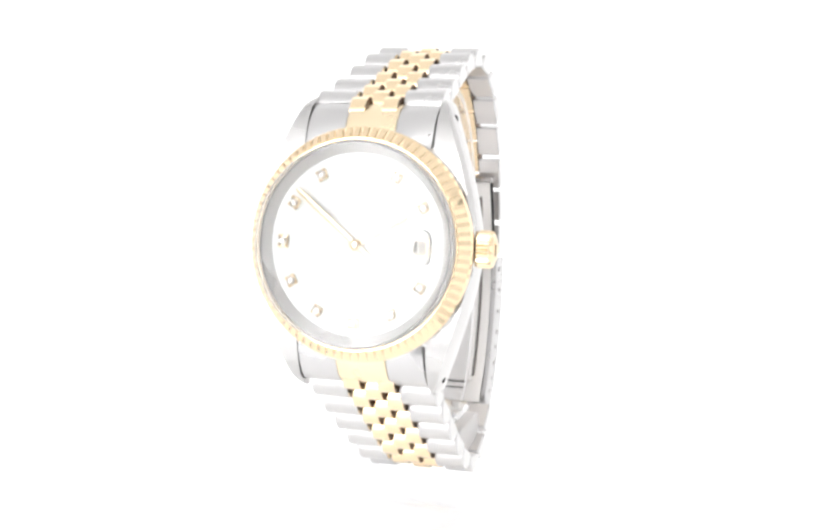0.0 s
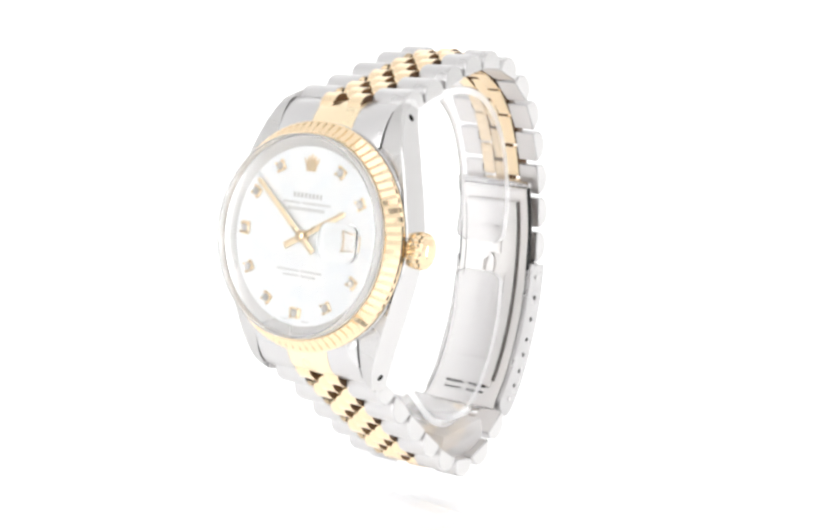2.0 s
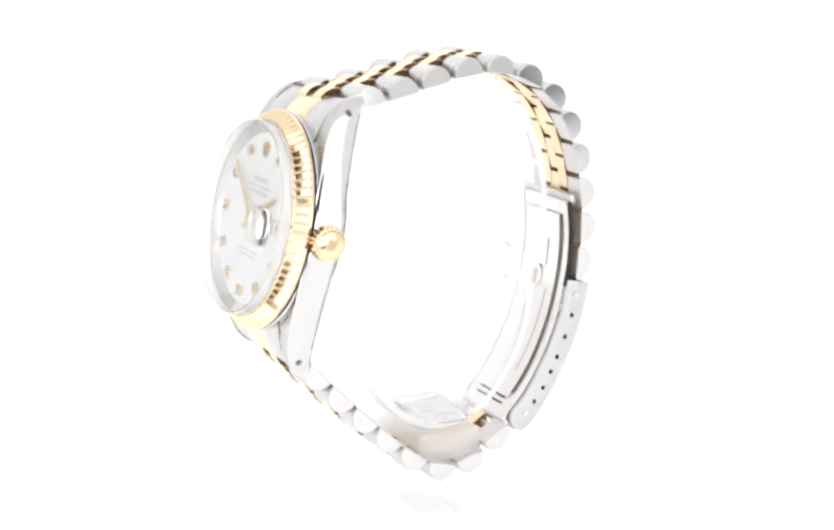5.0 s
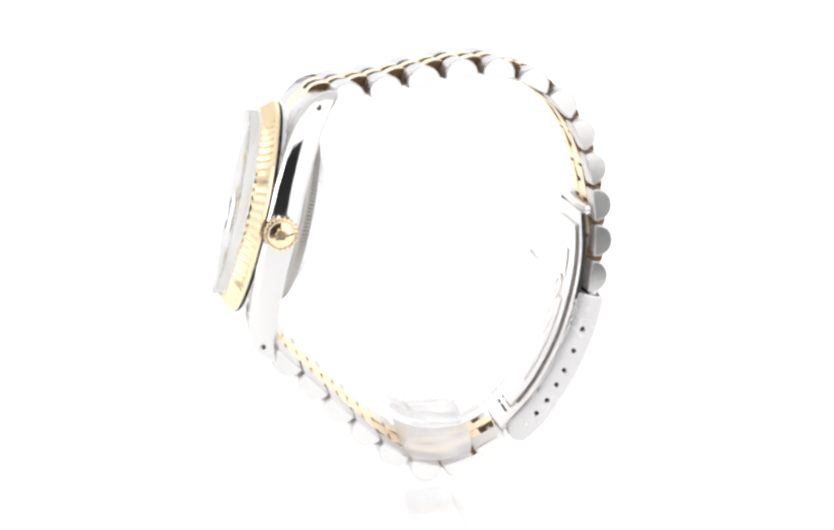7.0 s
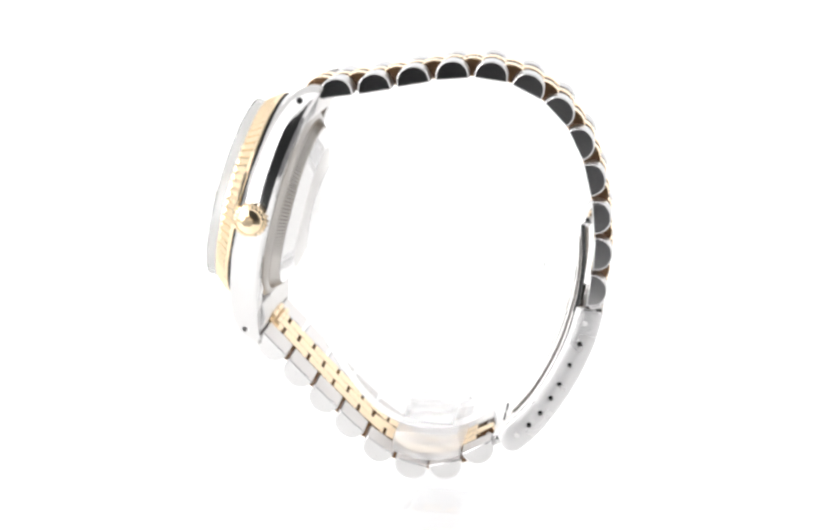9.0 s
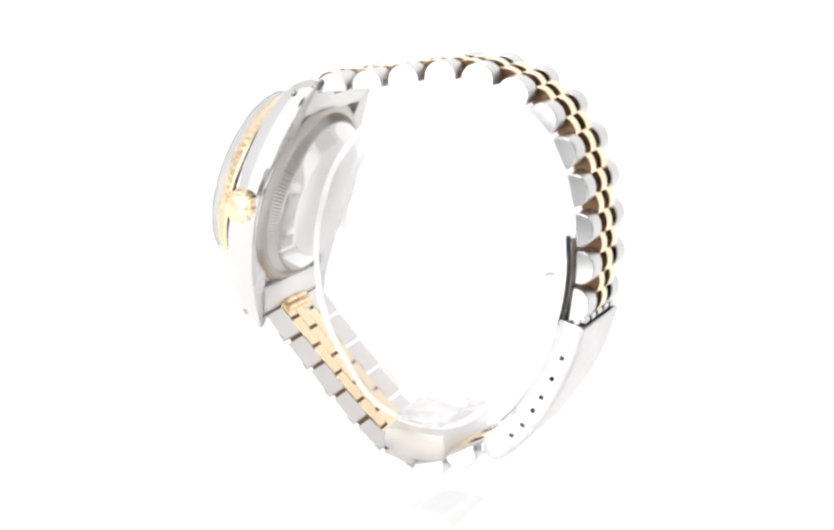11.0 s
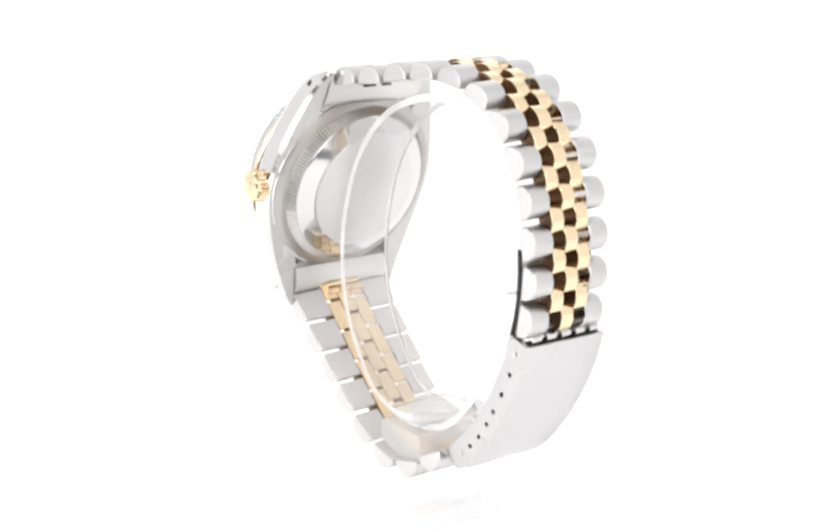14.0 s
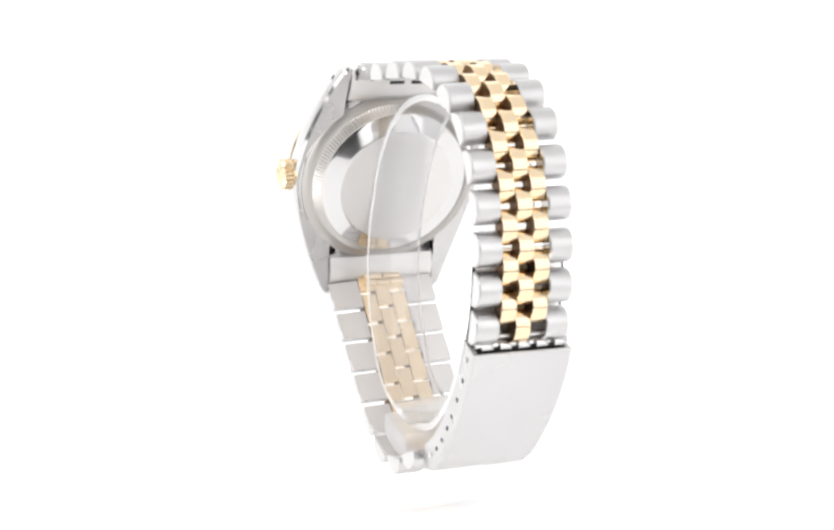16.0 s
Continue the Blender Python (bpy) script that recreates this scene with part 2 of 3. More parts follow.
LOW_TAB = (-7.0, -7.1, -7.4, -7.8, -8.2, -8.6, -9.1, -9.4, -9.3)


def case_side(sign):
    bm = bmesh.new()
    us = np.concatenate([np.linspace(-21.8, -20.2, 5), np.linspace(-19.6, 19.6, 41), np.linspace(20.2, 21.8, 5)])
    rows = []
    for u in us:
        a = abs(u)
        t, b = np.interp(a, U_TAB, TOP_TAB), np.interp(a, U_TAB, LOW_TAB)
        ro = 11.2 + 6.4 * (1 - (a / 22) ** 1.5)
        if a > 20.2:
            ro -= 0.5 * ((a - 20.2) / 1.6) ** 2
        ri = math.sqrt(max(0, 15.4 ** 2 - a * a)) if a < 11.6 else 10.05
        ri = max(ri, 10.05)
        h = t - b
        prof = [(ri, b), (ro - 0.5, b), (ro - 0.05, b + h * 0.12), (ro, b + h * 0.42), (ro - 0.1, b + h * 0.62), (ro - 0.28, b + h * 0.82),
                (ro - 0.45, b + h * 0.96), (ro - 0.65, t), (ri, t)]
        rows.append([bm.verts.new((sign * r, u, n)) for r, n in prof])
    k = len(rows[0])
    for p, q in zip(rows, rows[1:]):
        for i in range(k):
            f = bm.faces.new((p[i], p[(i + 1) % k], q[(i + 1) % k], q[i]))
            f.material_index = 1 if i in (7, 0) else 0
    bm.faces.new(rows[0])
    bm.faces.new(rows[-1])
    me = finish(bm, "case_side", [STEEL, SATIN_CASE], 30)
    holes = [cylinder(bmesh.new(), pose(sign * 12.6, u, -6.6, 0, 90, 0), 0.5, 3.4, 14) for u in (-19.35, 19.1)]
    return cut(me, holes)


def build_case():
    bm = bmesh.new()
    lathe(bm, [(13.0, -7.2), (16.4, -7.2), (16.9, -6.6), (17.2, -2.6), (17.0, -2.4), (15.6, -2.38)], 96)
    case = part("case", finish(bm, "case", STEEL), WATCH, CASE, "polished and brushed steel watch case")
    for s in (1, -1):
        part("case_side", case_side(s), case, label="steel case flank with drilled lugs")
    # black ring drawn in as the shadow gap under the bezel
    part("bezel_gap_shade", finish(lathe(bmesh.new(), [(16.4, -2.35), (16.9, -2.33), (17.02, -2.22), (17.17, -2.2), (17.17, -2.08), (16.4, -2.06)], 96), "gasket", GAP_SHADE), case, label="thin black ring as the shaded seam under bezel")


def build_bezel():
    flutes, per = 78, 2

    def ring(j):
        w = j % per          # 0 in the groove, 1 on the crest
        d = 0.42 * (1 - w)
        return [(16.2, -2.05), (17.1, -2.05), (17.2, -1.9), (17.2, -1.5), (17.05 - d * 0.25, -1.3 - d * 0.3), (16.2 - d * 0.55, -0.3 - d * 0.85),
                (15.6 - d * 0.4, 0.45 - d * 0.75), (15.48, 0.56), (15.3, 0.56), (15.2, 0.45), (15.18, -0.6)]
    bm = lathe(bmesh.new(), ring, flutes * per)
    part("bezel", finish(bm, "bezel", GOLD, 12), WATCH, CASE, "fluted yellow gold bezel")


def magnifier_outline(size):
    """A rounded rectangle of 40 points over the date, shrunk about its middle."""
    out = []
    for k in range(40):
        a = 2 * math.pi * k / 40
        ca, sa = math.cos(a), math.sin(a)
        x = 3.5 * math.copysign(abs(ca) ** 0.55, ca)
        y = 2.85 * math.copysign(abs(sa) ** 0.55, sa)
        out.append((8.7 + x * size, y * size))
    return out


def build_crystal():
    bm = lathe(bmesh.new(), [(15.05, 2.2), (15.05, 2.28), (14.9, 2.36), (14.7, 2.4)], 128, close=False)
    # the flat top stops where the magnifier is bonded to it
    loop = [bm.verts.new((x, y, 2.4)) for x, y in magnifier_outline(1.0)]
    rim = [e for e in bm.edges if len(e.link_faces) == 1 and min(v.co.z for v in e.verts) > 2.39]
    rim += [bm.edges.new((loop[k - 1], loop[k])) for k in range(len(loop))]
    bmesh.ops.triangle_fill(bm, edges=rim, use_beauty=True, normal=(0, 0, 1))
    ob = part("crystal", finish(bm, "crystal", SHEET, 30), WATCH, CASE, "flat clear sapphire crystal")
    ob.visible_shadow = False
    bm = lathe(bmesh.new(), [(14.8, 0.4), (14.8, 2.15), (14.95, 2.17), (15.03, 2.05), (15.05, 0.4)], 128, close="loop")
    rim = part("crystal_rim", finish(bm, "crystal_rim", RIM_GLASS, 30), ob, label="frosted upright edge of crystal")
    rim.visible_shadow = False
    bm = lathe(bmesh.new(), [(15.07, 0.3), (15.07, 0.66), (15.1, 0.7), (15.15, 0.68), (15.16, 0.3)], 128, close="loop")
    part("crystal_gasket", finish(bm, "crystal_gasket", NYLON), ob, label="thin white gasket round crystal")
    # date magnifier: a rounded pillow of glass
    bm = bmesh.new()
    rings = []
    for size in (1.0, 0.995, 0.97, 0.9, 0.8, 0.68, 0.54, 0.4, 0.25, 0.1):
        h = 2.4 if size == 1.0 else 2.95 + 0.6 * (1 - size ** 2)
        rings.append([bm.verts.new((x, y, h)) for x, y in magnifier_outline(size)])
    for p, q in zip(rings, rings[1:]):
        for k in range(40):
            bm.faces.new((p[k], p[(k + 1) % 40], q[(k + 1) % 40], q[k]))
    bm.faces.new(rings[0])
    bm.faces.new(rings[-1])
    lens = part("date_magnifier", finish(bm, "date_magnifier", LENS, 40), ob, label="raised glass date magnifier")
    lens.visible_shadow = False


def hand(length, tail, wide, h):
    bm = bmesh.new()
    z0, z1 = h, h + 0.16
    outline = [(-wide * 0.52, -tail), (wide * 0.52, -tail), (wide * 0.5, 0), (wide * 0.42, length - 0.5), (0, length), (-wide * 0.42, length - 0.5), (-wide * 0.5, 0)]
    ridge = [bm.verts.new((0, y, z1 + 0.1)) for y in (-tail + 0.2, length - 0.6)]
    a = [bm.verts.new((x, y, z0)) for x, y in outline]
    b = [bm.verts.new((x, y, z1)) for x, y in outline]
    n = len(outline)
    bm.faces.new(list(reversed(a)))
    for i in range(n):
        bm.faces.new((a[i], a[(i + 1) % n], b[(i + 1) % n], b[i]))
    bm.faces.new((b[0], b[1], ridge[0]))
    bm.faces.new((b[1], b[2], b[3], ridge[1], ridge[0]))
    bm.faces.new((b[3], b[4], ridge[1]))
    bm.faces.new((b[4], b[5], ridge[1]))
    bm.faces.new((b[5], b[6], b[0], ridge[0], ridge[1]))
    return finish(bm, "hand", GOLD_SATIN, 20)


def build_dial():
    bm = lathe(bmesh.new(), [(0.6, -0.7), (13.8, -0.7), (13.8, -0.3), (0.6, -0.3)], 96)
    dial = part("dial", finish(bm, "dial", PEARL), WATCH, CASE, "white mother-of-pearl dial")
    bm = lathe(bmesh.new(), [(13.35, -0.3), (14.45, 0.55), (14.75, 0.65), (15.02, 0.35), (15.02, -0.6), (13.4, -0.6)], 128, close="loop")
    part("rehaut_ring", finish(bm, "rehaut", REHAUT), WATCH, CASE, "sloped steel ring round dial")
    setting = bmesh.new()
    box(setting, -0.74, 0.74, -0.74, 0.74, -0.32, 0.05)
    setting = finish(setting, "setting", GOLD_SATIN, 30, 0.12)
    bead = bmesh.new()
    for sx in (-1, 1):
        for sy in (-1, 1):
            bmesh.ops.create_icosphere(bead, subdivisions=1, radius=0.24, matrix=pose(sx * 0.62, sy * 0.62, 0.12))
    bead = finish(bead, "prongs", GOLD, 60)
    stone = finish(lathe(bmesh.new(), [(0.1, -0.2), (0.62, 0.14), (0.66, 0.2), (0.36, 0.38)], 8), "stone", DIAMOND, 10)
    wide = bmesh.new()
    box(wide, -1.0, 1.0, -0.76, 0.76, -0.32, 0.05)
    wide = finish(wide, "setting_wide", GOLD_SATIN, 30, 0.12)
    for hour in (1, 2, 4, 5, 6, 7, 8, 9, 10, 11):
        a = radians(90 - 30 * hour)
        m = Matrix.Translation((11.45 * math.cos(a) * MM, 11.45 * math.sin(a) * MM, 0)) @ Matrix.Rotation(a - math.pi / 2, 4, "Z")
        index = part("hour_marker", wide if hour in (6, 9) else setting, dial, m, "gold hour marker set with a diamond")
        part("diamond", stone, index, label="small cut diamond")
        part("prongs", bead, index)
    # emblem at twelve: a plain gold fan
    bm = bmesh.new()
    pts = [(-0.75, -1.0), (0.75, -1.0), (0.95, -0.2), (1.45, 1.05), (0.85, 0.3), (0.62, 1.4), (0.28, 0.4), (0, 1.6), (-0.28, 0.4), (-0.62, 1.4), (-0.85, 0.3), (-1.45, 1.05), (-0.95, -0.2)]
    lo = [bm.verts.new((x, y, -0.31)) for x, y in pts]
    hi = [bm.verts.new((x * 0.94, y * 0.94, 0.0)) for x, y in pts]
    for i in range(len(pts)):
        bm.faces.new((lo[i], lo[(i + 1) % len(pts)], hi[(i + 1) % len(pts)], hi[i]))
    bm.faces.new(hi)
    part("emblem", finish(bm, "emblem", GOLD, 20), dial, Matrix.Translation((0, 10.6 * MM, 0)), "plain gold emblem at twelve")
    # lines of print as plain bars
    for words, y, h in ((((-2.9, 2.5),), 6.0, 0.75), (((-4.7, -1.4), (-0.9, 4.3)), 4.85, 0.38), (((-3.7, 3.3),), 3.95, 0.55),
                        (((-4.5, -0.4), (0.1, 4.0)), -5.2, 0.32), (((-3.2, -0.2), (0.2, 3.0)), -5.95, 0.32), (((-2.6, -1.2), (1.2, 2.6)), -12.55, 0.22)):
        for a, b in words:
            bm = bmesh.new()
            x = a
            while x < b - 0.05:
                e = min(b, x + h * 0.62)
                box(bm, x, e, y - h / 2, y + h / 2, -0.305, -0.285)
                x = e + h * 0.34
            part("print_line", finish(bm, "print_line", PRINT), dial, label="grey printed line")
    # date window
    bm = box(bmesh.new(), 7.3, 10.3, -1.05, 1.05, -0.32, -0.25)
    window = part("date_window", finish(bm, "date_window", PAPER), dial, label="white date window")
    bm = bmesh.new()
    for b in ((7.2, 10.4, 1.05, 1.15), (7.2, 10.4, -1.15, -1.05), (7.2, 7.3, -1.05, 1.05), (10.3, 10.4, -1.05, 1.05)):
        box(bm, *b, -0.32, -0.12)
    part("window_frame", finish(bm, "window_frame", GOLD), window)
    cu = bpy.data.curves.new("date_digit", "FONT")
    cu.body, cu.size, cu.align_x, cu.align_y, cu.extrude = "1", 1.9 * MM, "CENTER", "CENTER", 0.01 * MM
    t = new("blank", cu)
    bpy.context.view_layer.update()
    me = bpy.data.meshes.new_from_object(t.evaluated_get(bpy.context.evaluated_depsgraph_get()))
    bpy.data.objects.remove(t)
    me.materials.clear()
    me.materials.append(INK)
    part("date_digit", me, window, Matrix.Translation((8.8 * MM, 0, -0.22 * MM)), "black date numeral 1")
    # hands
    part("hour_hand", hand(8.7, 3.6, 0.95, 0.15), WATCH, CASE @ pose(0, 0, 0, 0, 0, -61), "gold baton hour hand")
    part("minute_hand", hand(12.2, 3.4, 0.85, 0.5), WATCH, CASE @ pose(0, 0, 0, 0, 0, 50.3), "gold baton minute hand")
    part("hand_boss", finish(lathe(bmesh.new(), [(0.9, -0.35), (0.9, 0.7), (0.6, 0.95), (0.25, 1.0)], 24), "boss", GOLD), WATCH, CASE, "gold centre boss")


def build_crown():
    teeth, per = 22, 4

    def ring(j):
        w = (0, 0.5, 1, 0.5)[j % per]
        r = 2.42 + 0.3 * w
        return [(1.6, -1.6), (1.6, 0.0), (r - 0.25, 0.0), (r, 0.25), (r, 1.9), (r - 0.2, 2.15), (2.25, 2.2), (2.05, 2.2), (1.85, 2.42), (1.2, 2.62), (0.4, 2.7)]
    m = CASE @ Matrix.Translation((17.2 * MM, 0.2 * MM, -4.45 * MM)) @ Matrix.Rotation(radians(90), 4, "Y")
    crown = part("crown", finish(lathe(bmesh.new(), ring, teeth * per), "crown", GOLD, 26), WATCH, m, "fluted yellow gold winding crown")
    bm = bmesh.new()
    pts = [(-0.6, -0.7), (0.6, -0.7), (1.0, 0.7), (0.0, 0.95), (-1.0, 0.7)]
    lo = [bm.verts.new((x, y, 2.45)) for x, y in pts]
    hi = [bm.verts.new((x * 0.9, y * 0.9, 2.8)) for x, y in pts]
    for i in range(5):
        bm.faces.new((lo[i], lo[(i + 1) % 5], hi[(i + 1) % 5], hi[i]))
    bm.faces.new(hi)
    part("crown_emblem", finish(bm, "crown_emblem", GOLD), crown, pose(0, 0, 0, 0, 0, 90), "plain raised emblem")


def build_back():
    n = 150

    def ring(j):
        d = 0.32 if j % 2 else 0.0
        return [(13.0, -6.9), (16.1, -7.0), (16.2, -7.4), (15.4, -8.0), (14.6, -8.1), (14.5 - d, -8.3), (13.6 - d, -9.3), (13.2, -9.5), (12.8, -9.65), (10.6, -10.75), (10.25, -10.85)]
    bm = lathe(bmesh.new(), ring, n * 2)
    for k, f in enumerate(bm.faces):
        if len(f.verts) > 8 and f.calc_center_median().z < -10:
            f.material_index = 1
        elif len(f.verts) < 8 and f.calc_center_median().to_2d().length > 13.0:
            # every second slope of the fluted rim gets the painted shade
            f.material_index = 3 if k % 10 == 5 and k // 10 % 2 else 2
    part("caseback", finish(bm, "caseback", [STEEL, BACK_DISC, RING_STEEL, FLUTE], 30), WATCH, CASE, "round screw-down steel case back with fluted rim")


def build_end_links():
    top = [(14.2, -3.0), (16.2, -3.45), (18.0, -4.2), (19.6, -5.3), (20.6, -6.6), (20.9, -8.0), (20.2, -9.0), (17.5, -9.0), (15.2, -8.0)]
    for s in (1, -1):
        outline = [(u * s, n) for u, n in top]
        turn = CASE @ pose(0, 0, 0, 0, 0, 90)
        under = [0, 0, 0, 0, 0, 1, 1, 1, 0]
        bm = bmesh.new()
        prism(bm, outline, -9.82, -3.95, 0, under)
        prism(bm, outline, 3.95, 9.82, 0, under)
        prism(bm, [(u * s, n - 1.6) for u, n in top[:5]] + outline[5:], -3.95, 3.95, 0, under)
        link = part("end_link", finish(bm, "end_link", [SATIN, BACK_DISC], 40, 0.12), WATCH, turn, "brushed steel end link between lugs")
        bm = bmesh.new()
        prism(bm, outline[:6] + [(u * s, n - 1.5) for u, n in reversed(top[:5])], -3.9, 3.9)
        part("end_link_centre", finish(bm, "end_link_centre", GOLD_SATIN, 40, 0.12), link, label="brushed gold centre of end link")
        if s > 0:
            # black boxes on the underside take the place of two shaded gaps
            for y0, y1 in ((-2.9, -0.3), (1.0, 3.0)):
                me = finish(box(bmesh.new(), 18.6, 19.2, y0, y1, -9.1, -8.6), "slot", GAP_SHADE)
                part("slot", me, link, label="black box as the shaded slot under end link")
        else:
            for y, u, n, wide in ((-1.75, -19.0, -9.25, 3.2), (1.75, -19.0, -9.25, 3.2), (-2.6, -19.75, -10.2, 2.4), (0.0, -19.75, -10.2, 2.4), (2.6, -19.75, -10.2, 2.4)):
                me = finish(cylinder(bmesh.new(), pose(u, y, n, 90, 0, 0), 0.55, wide, 14), "tube", GOLD_IN, 40, 0.08)
                part("tube", me, link, label="small gold tube under end link")


# ---------------------------------------------------------------- bracelet
UPPER = [(-14.75, -43.65), (-8.75, -42.8), (-2.7, -41.6), (3.3, -40.65), (9.2, -40.6), (14.85, -42.3), (19.6, -45.75), (22.95, -50.6), (24.95, -56.2), (26.05, -62.25), (26.4, -68.25), (25.75, -74.3)]
LOWER = [(-24.5, -83.5), (-20.4, -87.95), (-16.25, -92.3), (-12.05, -96.55), (-7.6, -100.65), (-2.6, -103.6), (2.7, -103.8), (8.0, -101.1)]
UPPER_WIDE = (19.7, 18.9, 18.0, 17.2, 16.6, 16.0, 15.6, 15.4, 15.3, 15.2, 15.1, 15.1)
LOWER_WIDE = (19.8, 19.4, 19.0, 18.5, 18.1, 17.7, 17.4, 17.2)


def moon(length, high):
    """Half-round section of a steel link."""
    pts = [(-length / 2, 0.0), (-length / 2, 0.3)]
    for k in range(1, 12):
        a = math.pi * (1 - k / 12)
        pts.append((length / 2 * math.cos(a), 0.3 + (high - 0.3) * math.sin(a) ** 0.85))
    return pts + [(length / 2, 0.3), (length / 2, 0.0)]


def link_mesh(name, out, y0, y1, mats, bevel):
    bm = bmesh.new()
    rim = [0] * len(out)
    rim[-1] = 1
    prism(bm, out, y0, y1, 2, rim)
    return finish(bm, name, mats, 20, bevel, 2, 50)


def build_bracelet():
    chains = ((UPPER, UPPER_WIDE, (19.8, 15.7), 1), (LOWER, LOWER_WIDE, (20.1, 17.9), -1))

    def slip(i, n, wide, base):
        """The crown's side of the bracelet runs straight, the other one tapers."""
        k = min(max(i, 0), n - 1)
        f = k - int(k)
        w = wide[int(k)] * (1 - f) + wide[min(n - 1, int(k) + 1)] * f
        return (w - (base[0] + (base[1] - base[0]) * k / (n - 1))) / 2
    pins = []
    for rows, wide, base, way in chains:
        for i, (x, z) in enumerate(rows):
            a, b = rows[max(0, i - 1)], rows[min(len(rows) - 1, i + 1)]
            pins.append((on_band(x, z, (b[0] - a[0]) * way, (b[1] - a[1]) * way, slip(i, len(rows), wide, base)), wide[i]))
    band = None
    for m, w in pins:
        for dx in (-1.5, 1.5):
            me = finish(cylinder(bmesh.new(), pose(dx, 0, 0.95, 90, 0, 0), 0.45, w - 1.5, 8), "link_pin", INSIDE)
            if band is None:
                for v in me.vertices:
                    v.co = m @ v.co
                band = part("bracelet", me, WATCH, label="five-row two-tone metal bracelet")
            else:
                part("link_pin", me, band, m)
    for rows, wide, base, way in chains:
        n = len(rows)
        gold, long = (2.5, 5.3) if way > 0 else (2.75, 5.4)
        # the end faces carry the shade of the gaps as a darker colour
        mid = link_mesh("centre_link", moon(5.5, 3.0), -gold / 2 + 0.03, gold / 2 - 0.03, [GOLD, GOLD_IN, GOLD_GAP_SHADE], 0.1)
        pts = [Vector(r) for r in rows]
        pts = [2 * pts[0] - pts[1]] + pts + [2 * pts[-1] - pts[-2]]
        for i in range(1, n + 1):
            t = (pts[i + 1] - pts[i - 1]) * way
            m = on_band(pts[i].x, pts[i].y, t.x, t.y, slip(i - 1, n, wide, base))
            w = wide[i - 1]
            half, inner = w / 2, 1.5 * gold + 0.04
            for s in (-1, 1):
                y0, y1 = sorted((s * inner, s * half))
                part("outer_link", link_mesh("outer_link", moon(long, 3.05), y0, y1, [SATIN, INSIDE, STEEL], 0.22), band, m, "brushed steel half-round link")
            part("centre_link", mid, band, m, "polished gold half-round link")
        for i in range(n + 1):
            c, t = (pts[i] + pts[i + 1]) / 2, (pts[i + 1] - pts[i]) * way
            if i == n:
                continue
            m = on_band(c.x, c.y, t.x, t.y, slip(i - 0.5, n, wide, base))
            for s in (-1, 1):
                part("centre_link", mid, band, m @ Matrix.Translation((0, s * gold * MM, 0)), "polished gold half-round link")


# ---------------------------------------------------------------- folding clasp
def roundness(path, i, tip):
    """How much of the full width a plate has at point i, whose end is rounded off over the length tip."""
    left = (path[-1] - path[i]).length
    return 1.0 if tip <= 0 or left >= tip else max(0.12, math.sqrt(1 - ((tip - left) / tip) ** 2))


def ribbon(path, thick, y0, y1, mats, name, bevel=0.0, edge=0, tip=0.0, corner=0.0, lean=0.0):
    """A plate that follows a path in the x-z plane, thick outwards on both sides of it, from y0 to y1 across the bracelet."""
    bm = bmesh.new()
    rows = []
    for i, p in enumerate(path):
        a, b = path[max(0, i - 1)], path[min(len(path) - 1, i + 1)]
        t = (b - a).normalized()
        nrm = Vector((-t.y, t.x))
        row = []
        w = thick * roundness(path, i, tip) / 2
        near = min((p - path[0]).length, (path[-1] - p).length)
        inset = corner - math.sqrt(corner ** 2 - (corner - near) ** 2) if near < corner else 0.0
        for off, y in ((-w, y0 + inset), (-w, y1 - inset), (w, y1 - inset), (w, y0 + inset)):
            q = p + nrm * off
            s = SIDE * (y + lean * min(1.0, max(0.0, (5 - p.x) / 15)) * max(0.0, -65 - p.y))
            row.append(bm.verts.new((q.x + s.x, mid_y(p.x, p.y) + s.y, q.y + FLOOR + s.z)))
        rows.append(row)
    for p, q in zip(rows, rows[1:]):
        for i in range(4):
            f = bm.faces.new((p[i], p[(i + 1) % 4], q[(i + 1) % 4], q[i]))
            f.material_index = edge if i in (1, 3) else 0
    for row in (rows[0], rows[-1]):
        bm.faces.new(row).material_index = edge
    return finish(bm, name, mats, 32, bevel, 2, 50)


HOLES = [(24.7, -83.2), (23.2, -86.8), (21.6, -90.1), (20.3, -92.5), (18.7, -95.1), (16.9, -97.2)]


